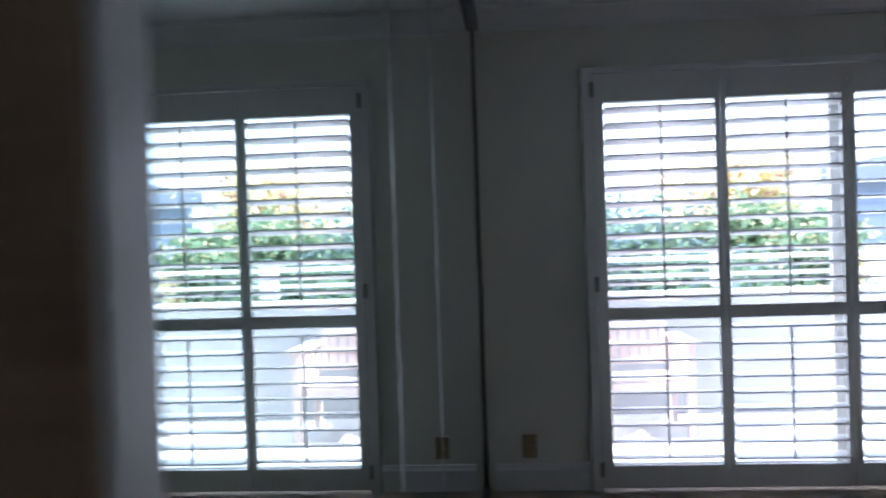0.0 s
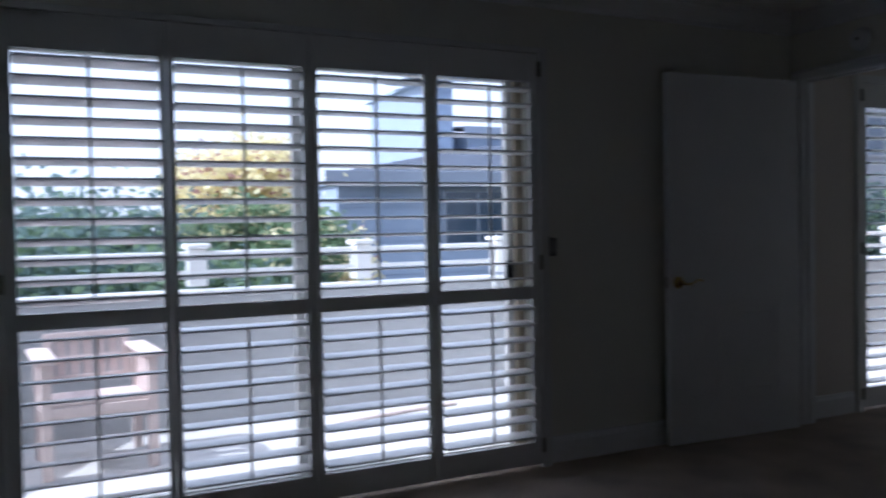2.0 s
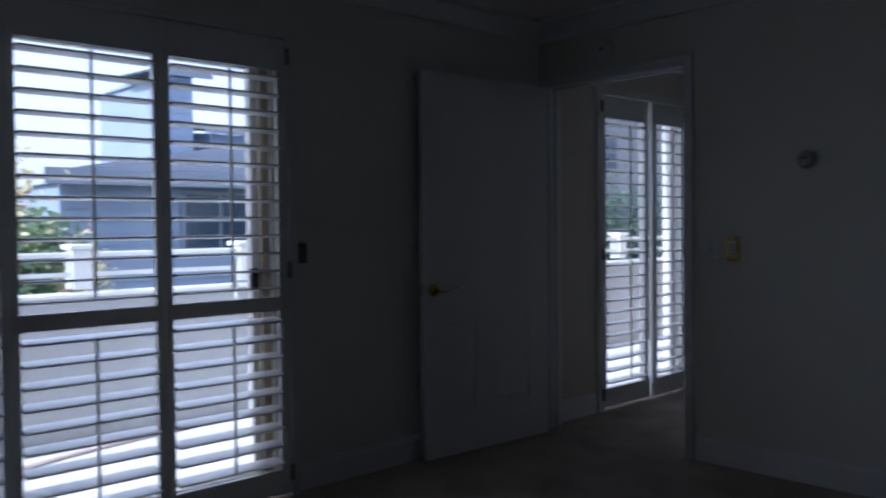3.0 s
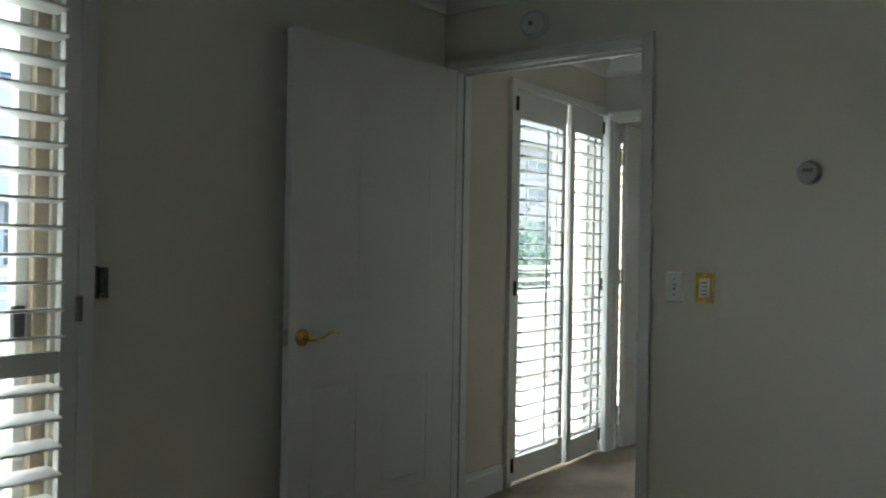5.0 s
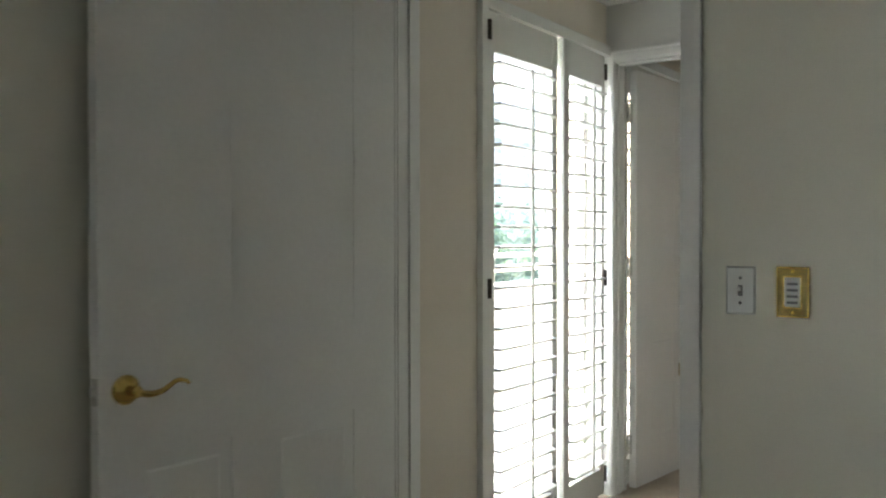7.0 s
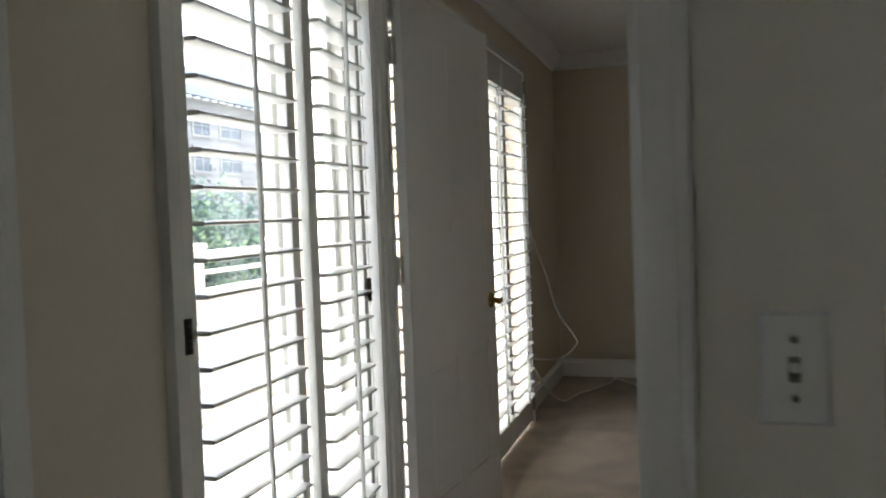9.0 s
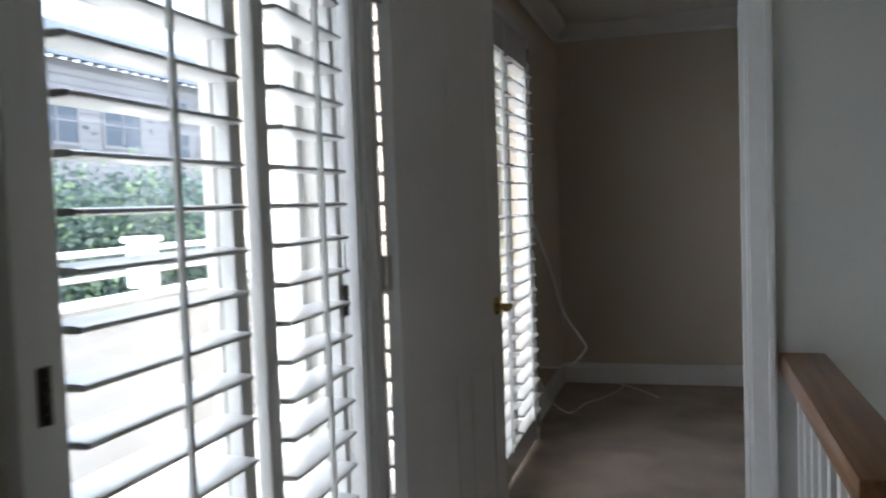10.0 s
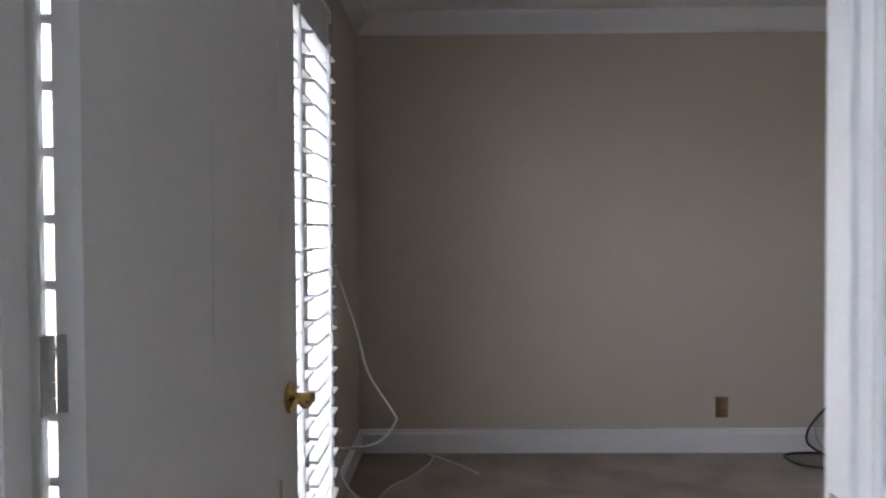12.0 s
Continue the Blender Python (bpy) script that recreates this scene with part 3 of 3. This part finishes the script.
def keypad(t):
    bm = bmesh.new()
    for x0, z0, x1, z1 in ((-.0365, -.0595, -.0325, .0595), (.0325, -.0595, .0365, .0595), (-.0325, -.0595, .0325, -.0555), (-.0325, .0555, .0325, .0595)):
        cuboid(bm, x0, -.0078, z0, x1, -.0002, z1, .0017)
    part("rim", bm, M_BRASS, t, "bright polished rim", True)
    bm = bmesh.new()
    for x0, z0, x1, z1 in ((-.0215, -.038, -.0180, .038), (.0180, -.038, .0215, .038), (-.0180, -.038, .0180, -.0345), (-.0180, .0345, .0180, .038)):
        cuboid(bm, x0, -.0088, z0, x1, -.0050, z1, .0015)
    part("bezel", bm, M_BRASS, t, "bright polished bezel", True)
    screw(t, 0, .048, M_BRASS)
    screw(t, 0, -.048, M_BRASS)
    bm = bmesh.new()
    cuboid(bm, -.0175, -.011, -.034, .0175, -.005, .034, .002)
    insert = part("insert", bm, M_PLATE, t, "white insert with four dark bars")
    for i in range(4):
        bm = bmesh.new()
        cuboid(bm, -.0125, -.0128, .0165 - .0145 * i, .0125, -.0105, .0225 - .0145 * i, .0008)
        part("button", bm, M_GREY, insert, "dark grey bar button")


wall_plate("light_switch", "white toggle switch plate on the beige wall", "light switch", (R, -1.088, 1.104), -90, (.070, .116), M_PLATE, toggle)
wall_plate("keypad_switch", "polished brass plate with a white four-bar keypad", "light switch", (R, -1.208, 1.104), -90, (.072, .118), M_DARKBRASS, keypad)


def duplex(t):
    for z in (-.02, .02):
        bm = bmesh.new()
        cuboid(bm, -.017, -.0085, z - .014, .017, -.0055, z + .014, .002)
        s = part("socket", bm, M_DULLBRASS, t)
        bm = bmesh.new()
        for x in (-.006, .006):
            cuboid(bm, x - .001, -.0092, z - .003, x + .001, -.0083, z + .006)
        part("slots", bm, M_BLACK, s, "dark socket slots")


wall_plate("wall_outlet", "dull brass socket plate above the baseboard", "outlet", (0.037, YB, .222), 0, (.072, .118), M_DULLBRASS, duplex)
wall_plate("wall_outlet", "dull brass socket plate on the far wall", "outlet", (R3, -1.967, .253), -90, (.072, .118), M_DULLBRASS, duplex)


def bolt(t):
    for x in (-.014, .014):
        bm = bmesh.new()
        cuboid(bm, x - .006, -.058, -.046, x + .006, -.005, .046, .003)
        part("upright", bm, M_CHANNEL, t, "grey bronze upright")
    bm = bmesh.new()
    cuboid(bm, -.009, -.046, -.034, .009, -.006, .034, .002)
    part("centre", bm, M_STEEL, t, "pale worn centre")


wall_plate("wall_catch", "dark bronze catch plate beside the shutter frame", "door catch", (2.881, YB, 1.114), 0, (.042, .100), M_BRONZE, bolt)

th = thing("thermostat", "round pale grey thermostat on the beige wall", "thermostat", (R, -1.577, 1.526))
th.matrix_basis = pose(R, -1.577, 1.526, 0, 0, -90)
out = Matrix.Rotation(radians(90), 4, "X")
bm = bmesh.new()
lathe(bm, [(.043, 0), (.043, .006), (.037, .012), (.036, .024), (.032, .030), (.023, .032)], out, 40)
part("housing", bm, M_THERMO, th, smooth=True)
bm = bmesh.new()
cuboid(bm, -.018, -.0345, .000, .018, -.031, .014, .002)
part("display", bm, M_GREY, th, "grey display window")
sd = thing("smoke_detector", "round white smoke detector above the doorway", "smoke detector", (R, -.44, 2.215))
sd.matrix_basis = pose(R, -.44, 2.215, 0, 0, -90)
bm = bmesh.new()
lathe(bm, [(.064, 0), (.064, .008), (.058, .012), (.056, .026), (.045, .036), (.018, .038)], out, 40)
part("housing", bm, M_PLATE, sd, smooth=True)
bm = bmesh.new()
for k in range(10):
    a = 2 * math.pi * k / 10
    cuboid(bm, -.002, -.0335, .030, .002, -.0300, .044, turn=Matrix.Rotation(a, 4, "Y"))
part("vent_slots", bm, M_GREY, sd, "dark vent slots")
bm = bmesh.new()
lathe(bm, [(.010, .036), (.010, .041), (.006, .0425)], out, 16)
part("test_button", bm, M_GREY, sd)

# ---------- landing rail ----------
rail = thing("stair_railing", "brown stained wooden handrail on white square balusters", "railing", (5.88, -1.01, 0))
bm = bmesh.new()
cuboid(bm, -.431, -.046, .873, .430, .046, .918, .007)
part("handrail", bm, M_RAIL, rail, "brown stained handrail with a sawn end", True)
bm = bmesh.new()
cuboid(bm, -.425, -.018, .856, .430, .018, .872, .002)
part("fillet", bm, M_TRIM, rail)
for k in range(9):
    x = -.395 + k * .098
    bm = bmesh.new()
    cuboid(bm, x - .016, -.016, .05, x + .016, .016, .856, .003)
    part("baluster", bm, M_TRIM, rail, "white square baluster")
bm = bmesh.new()
cuboid(bm, -.425, -.03, 0, .430, .03, .05, .004)
part("shoe_rail", bm, M_TRIM, rail)

# ---------- cables in the far room ----------
def cable(label, pts, r, material):
    bm = bmesh.new()
    tube(bm, pts, r)
    tagged(new("cable", mesh_of("cable", bm, material, True)), label, "cable")


cable("white cable hanging in a bow beside the shutters", [(8.995, YF - .010, 1.72), (9.005, YF - .012, 1.45), (9.020, YF - .02, 1.17), (9.035, -.06, .86), (9.065, -.115, .64), (9.115, -.21, .47), (9.125, -.225, .42), (9.085, -.17, .355), (9.045, -.09, .33), (9.015, YF - .012, .335)], .0052, M_CORD)
cable("thin white cable lying in a loop on the carpet", [(9.035, YF - .006, .30), (9.115, -.03, .12), (9.315, -.10, .006), (9.565, -.17, .006), (9.685, -.24, .006), (9.915, -.33, .006), (10.085, -.36, .006), (10.125, -.33, .012)], .0042, M_CORD)
cable("short white cable lying on the carpet", [(10.145, -.34, .006), (10.015, -.44, .006), (9.885, -.53, .006), (9.765, -.60, .006)], .0042, M_CORD)
cable("black cable coiled on the carpet by the baseboard", [(10.155, -2.62, .34), (10.125, -2.52, .27), (10.115, -2.42, .16), (10.115, -2.41, .07), (10.085, -2.50, .008), (9.925, -2.54, .008), (9.845, -2.40, .008), (9.925, -2.28, .008), (10.085, -2.27, .008), (10.145, -2.36, .008), (10.125, -2.48, .014)], .0065, M_BLACK)
cable("grey cable looped against the baseboard", [(10.155, -2.60, .36), (10.140, -2.50, .25), (10.135, -2.46, .12), (10.125, -2.52, .02), (10.125, -2.60, .012)], .004, M_STEEL)

# ---------- balcony ----------
DZ = -.04
structure("ground", [(-400, .23, -3.3, 500, 900, -3.05)], M_GROUND, "grass and earth below the balcony")
structure("balcony_floor", [(-1.4, YO, DZ - .2, 9.50, 2.15, DZ)], M_DECK, "pale sunlit balcony deck")
structure("wall_balcony_end", [(9.50, YO, -3.05, 9.70, 2.15, 4.6)], M_STUCCO, "sunlit cream stucco side wall of the balcony")
bm = bmesh.new()          # added unseen closing wall, raked to cast a slanting shadow on the deck
lo_y, hi_y = YO, 2.15
ends = [[bm.verts.new((x, y, z)) for y, z in ((lo_y, -3.05), (hi_y, -3.05), (hi_y, 2.42), (lo_y, 1.15))] for x in (-1.40, -1.20)]
for k in range(4):
    bm.faces.new((ends[0][k], ends[0][(k + 1) % 4], ends[1][(k + 1) % 4], ends[1][k]))
bm.faces.new(ends[0][::-1])
bm.faces.new(ends[1])
tagged(new("wall_balcony_shade", mesh_of("wall_balcony_shade", bm, M_STUCCO)), "unseen cream stucco wall closing the balcony, raked to shade the deck", "wall", kind="structure")
para = thing("balcony_railing", "white stucco parapet with painted posts and rails", "railing", (3, 2.05, DZ))
bm = bmesh.new()
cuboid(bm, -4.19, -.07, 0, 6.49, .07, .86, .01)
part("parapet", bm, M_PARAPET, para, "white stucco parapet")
for z0, z1, d in ((.86, .885, .085), (.985, 1.012, .022), (1.105, 1.135, .035)):
    bm = bmesh.new()
    cuboid(bm, -4.19, -d, z0, 6.49, d, z1, .006)
    part("rail", bm, M_RAILW, para)
for k in range(-1, 9):
    x = .35 + 1.14 * k - 3
    bm = bmesh.new()
    cuboid(bm, x - .06, -.06, .91, x + .06, .06, 1.15, .005)
    post = part("post", bm, M_RAILW, para)
    bm = bmesh.new()
    cuboid(bm, x - .08, -.08, 1.152, x + .08, .08, 1.185, .01)
    part("post_cap", bm, M_RAILW, post)

for y in (1.46, 1.60):
    bm = bmesh.new()
    cuboid(bm, -.03, -.022, 0, .0, .022, 2.1, .003)
    strip = part("batten", bm, M_EAVE, None, "")
    strip.location = (9.50, y, .25)
    tagged(strip, "grey upright batten on the cream stucco wall", "wall trim", "wall battens")
bench = thing("garden_chair", "pale pink wooden armchair with broad flat arms on the balcony", "chair", (.81, 1.42, DZ))
bench.matrix_basis = pose(.81, 1.42, DZ, 0, 0, 3)


def bench_part(name, *box, bevel=.006, turn=None):
    bm = bmesh.new()
    cuboid(bm, *box, bevel, turn)
    return part(name, bm, M_PINK, bench)


for x in (-.262, .262):
    bench_part("leg", x - .026, -.262, 0, x + .026, -.205, .600)
    bench_part("leg", x - .024, .215, 0, x + .024, .268, .600)
    bench_part("armrest", x - .058, -.305, .601, x + .058, .285, .626, bevel=.009)
    bench_part("side_rail", x - .012, -.203, .30, x + .012, .213, .372)
    for k in range(3):
        bench_part("side_slat", x - .009, -.165 + k * .125, .374, x + .009, -.08 + k * .125, .599, bevel=.004)
for k in range(6):
    bench_part("seat_slat", -.248, -.245 + k * .078, .373 - k * .004, .248, -.173 + k * .078, .392 - k * .004, bevel=.005)
bench_part("front_board", -.234, -.258, .312, .234, -.236, .371)
lean = Matrix.Translation((0, .235, .42)) @ Matrix.Rotation(radians(-11), 4, "X")
for x in (-.205, .205):
    bench_part("back_stile", x - .025, -.014, 0, x + .025, .014, .285, turn=lean)
for z0, z1 in ((0, .042), (.118, .150), (.236, .287)):
    bench_part("back_rail", -.179, -.016, z0, .179, .016, z1, turn=lean)
for k in range(5):
    bench_part("back_slat", -.168 + k * .070, -.006, .043, -.114 + k * .070, .006, .235, bevel=.003, turn=lean)

bm = bmesh.new()
tube(bm, [(1.95, 1.42, DZ + .014), (2.3, 1.55, DZ + .014), (2.75, 1.66, DZ + .014), (3.2, 1.72, DZ + .014)], .013)
tagged(new("garden_pole", mesh_of("garden_pole", bm, M_PINK, True)), "thin pale pole lying on the balcony deck", "pole")

# ---------- houses opposite ----------
def house(label, x0, x1, y0, y1, zb, ze, rise, wins, hip=0.0, siding=M_SIDING, band=.22, trim=M_EAVE):
    """A house with its eaves along x: walls, fascia, gable roof, and windows (x, z, w, h) on the near face."""
    h = thing("house", label, "house", ((x0 + x1) / 2, (y0 + y1) / 2, zb))
    ox, oy = (x0 + x1) / 2, (y0 + y1) / 2

    def put(nm, material, boxes, parent=h, bevel=0):
        bm = bmesh.new()
        for b in boxes:
            cuboid(bm, b[0] - ox, b[1] - oy, b[2] - zb, b[3] - ox, b[4] - oy, b[5] - zb, bevel)
        return part(nm, bm, material, parent)

    put("wall", siding, [(x0, y0, zb, x1, y1, ze)])
    n = int((ze - zb) / .28)
    put("siding_boards", siding, [(x0 - .01, y0 - .03, zb + i * .28, x1 + .01, y0 - .001, zb + i * .28 + .255) for i in range(n)])
    put("fascia", M_EAVE, [(x0 - .5, y0 - .62, ze - .05, x1 + .5, y0 - .55, ze + band)])
    put("rafter_tails", M_EAVE, [(x0 + i * .6, y0 - .55, ze - .02, x0 + i * .6 + .12, y0 - .03, ze + .16) for i in range(int((x1 - x0) / .6))])
    bm = bmesh.new()
    ym = (y0 + y1) / 2
    for k in range(14):
        f0, f1 = k / 14, (k + 1) / 14
        ya, yb = y0 - .6 + (ym - y0 + .6) * f0, y0 - .6 + (ym - y0 + .6) * f1
        za, zb2 = ze + .2 + rise * f0, ze + .2 + rise * f1
        xa, xb = x0 - .5 + hip * f0, x0 - .5 + hip * f1
        v = [bm.verts.new((x - ox, y - oy, z - zb)) for x, y, z in ((xa, ya, za + .012), (x1 + .5, ya, za + .012), (x1 + .5, yb, zb2), (xb, yb, zb2), (xa, ya, za - .06), (x1 + .5, ya, za - .06), (x1 + .5, yb, zb2 - .06), (xb, yb, zb2 - .06))]
        for f in ((0, 1, 2, 3), (7, 6, 5, 4), (0, 4, 5, 1), (2, 6, 7, 3), (1, 5, 6, 2), (3, 7, 4, 0)):
            bm.faces.new([v[i] for i in f])
    part("roof", bm, M_ROOF, h, "grey shingle roof")
    bm = bmesh.new()
    a = [bm.verts.new((x - ox, y - oy, z - zb)) for x, k in ((x0 - .1, hip), (x1 + .1, 0)) for x, y, z in ((x, y0, ze), (x + k, ym, ze + rise), (x, y1 + .5, ze))]
    for f in ((0, 1, 2), (5, 4, 3), (1, 2, 5, 4), (0, 2, 5, 3)):
        bm.faces.new([a[i] for i in f])
    part("gable", bm, siding, h)
    for x, z, w, hh in wins:
        f = put("window", trim, [(x - .1, y0 - .09, z - .1, x + w + .1, y0 - .03, z), (x - .1, y0 - .09, z + hh, x + w + .1, y0 - .03, z + hh + .1), (x - .1, y0 - .09, z, x, y0 - .03, z + hh), (x + w, y0 - .09, z, x + w + .1, y0 - .03, z + hh),
                                    (x + w / 2 - .03, y0 - .08, z, x + w / 2 + .03, y0 - .03, z + hh), (x, y0 - .08, z + hh / 2 - .02, x + w, y0 - .03, z + hh / 2 + .02)])
        put("pane", M_PANE, [(x, y0 - .06, z, x + w, y0 - .032, z + hh)], f)
    return h


house("blue-grey clapboard house with a low grey shingle roof", 7.4, 18.6, 16.0, 22.0, -3.05, 2.28, 1.15, [(10.3, .78, 1.9, 1.3), (14.4, .78, 1.6, 1.3)], 6.3, band=.30)
house("tall blue-grey house behind with a shallow roof", 14.3, 15.2, 25.0, 31.0, -3.05, 6.6, 0.15, [])
house("low blue-grey wing behind the clapboard house", 15.9, 19.5, 25.0, 31.0, -3.05, 4.7, 0.3, [])
house("grey clapboard house with a deep pale eave and dark windows", 20.8, 46.0, 17.5, 26.0, -3.05, 6.1, 1.1, [(22.0 + 3.2 * k, 3.55, 1.9, 1.35) for k in range(3)] + [(23.4 + 3.2 * k, .55, 1.5, 1.4) for k in range(3)]
      + [(x, z, w, h) for x, w in ((32.2, 1.1), (34.1, 1.55), (37.2, 1.5), (40.0, 1.5)) for z, h in ((-1.25, .6), (.33, .76), (1.75, .9), (3.30, .9), (4.70, .7))], 0.0, M_GREYWALL, .95, M_GREYWALL)


# ---------- trees ----------
def tree(label, x, y, z0, height, spread, leafs, count, seed):
    rnd = random.Random(seed)
    t = thing("tree", label, "tree", (x, y, z0))
    bm = bmesh.new()
    tube(bm, [(0, 0, 0), (rnd.uniform(-.1, .1), .05, height * .25), (rnd.uniform(-.2, .2), 0, height * .55), (rnd.uniform(-.2, .2), rnd.uniform(-.2, .2), height * .9)], lambda s: .14 * (1 - .8 * s), 9)
    tips = []
    for k in range(11):
        a, h = rnd.uniform(0, 6.28), height * rnd.uniform(.3, .75)
        L = spread * rnd.uniform(.6, 1.0)
        e = Vector((math.cos(a) * L, math.sin(a) * L, h + height * rnd.uniform(.12, .3)))
        tube(bm, [(0, 0, h), (e.x * .5, e.y * .5, h + (e.z - h) * .4), e], lambda s: .055 * (1 - .8 * s), 6)
        tips.append(e)
        tips.append(Vector((e.x * .6, e.y * .6, h + (e.z - h) * .6)))
    tips += [Vector((0, 0, height * .9)), Vector((.2, .1, height * .75))]
    part("trunk", bm, M_BARK, t, smooth=True)
    split = {}
    for key in leafs:
        split.setdefault(key, ([], []))
    for i in range(count):
        c = rnd.choice(tips)
        r = spread * .42
        p = c + Vector((rnd.gauss(0, r * .55), rnd.gauss(0, r * .55), rnd.gauss(0, r * .42)))
        key = rnd.choice(leafs)
        vs, fs = split[key]
        s = rnd.uniform(.05, .095)
        u = Vector((rnd.gauss(0, 1), rnd.gauss(0, 1), rnd.gauss(0, .6))).normalized()
        w = u.cross(Vector((rnd.gauss(0, 1), rnd.gauss(0, 1), rnd.gauss(0, 1)))).normalized()
        b = len(vs)
        vs += [p - u * s, p + w * s * .5, p + u * s, p - w * s * .5]
        fs.append((b, b + 1, b + 2, b + 3))
    for key, (vs, fs) in split.items():
        me = bpy.data.meshes.new("crown")
        me.from_pydata([tuple(v) for v in vs], [], fs)
        me.materials.append(M_LEAF[key])
        o = new("crown", me)
        o.parent = t
    return t


tree("bluish green tree beyond the balcony rail", .9, 9.5, -3.05, 4.7, 2.1, ["blue", "blue", "green"], 30000, 1)
tree("green garden tree with dense foliage", 2.3, 8.4, -3.05, 3.7, 1.5, ["green", "green", "blue"], 24000, 2)
tree("tall tree with golden autumn leaves", 4.35, 11.5, -3.05, 5.35, 1.5, ["gold", "gold", "gold", "gold", "gold", "plum"], 34000, 3)
tree("plum leaved tree behind the golden one", 4.6, 13.2, -3.05, 5.9, 1.3, ["plum", "plum", "gold"], 12000, 9)
tree("green tree in front of the golden one", 3.5, 8.6, -3.05, 4.85, .95, ["green", "green", "green", "green", "gold"], 28000, 4)
tree("broad green tree by the pale house", 16.0, 8.6, -3.05, 4.6, 2.2, ["deep", "deep", "deep", "green"], 22000, 5)
tree("bluish green tree by the pale house", 20.5, 10.5, -3.05, 4.8, 2.4, ["deep", "deep", "blue"], 20000, 6)
tree("far green tree above the roofs", -6.0, 15.0, -3.05, 5.4, 2.6, ["green", "blue"], 14000, 7)
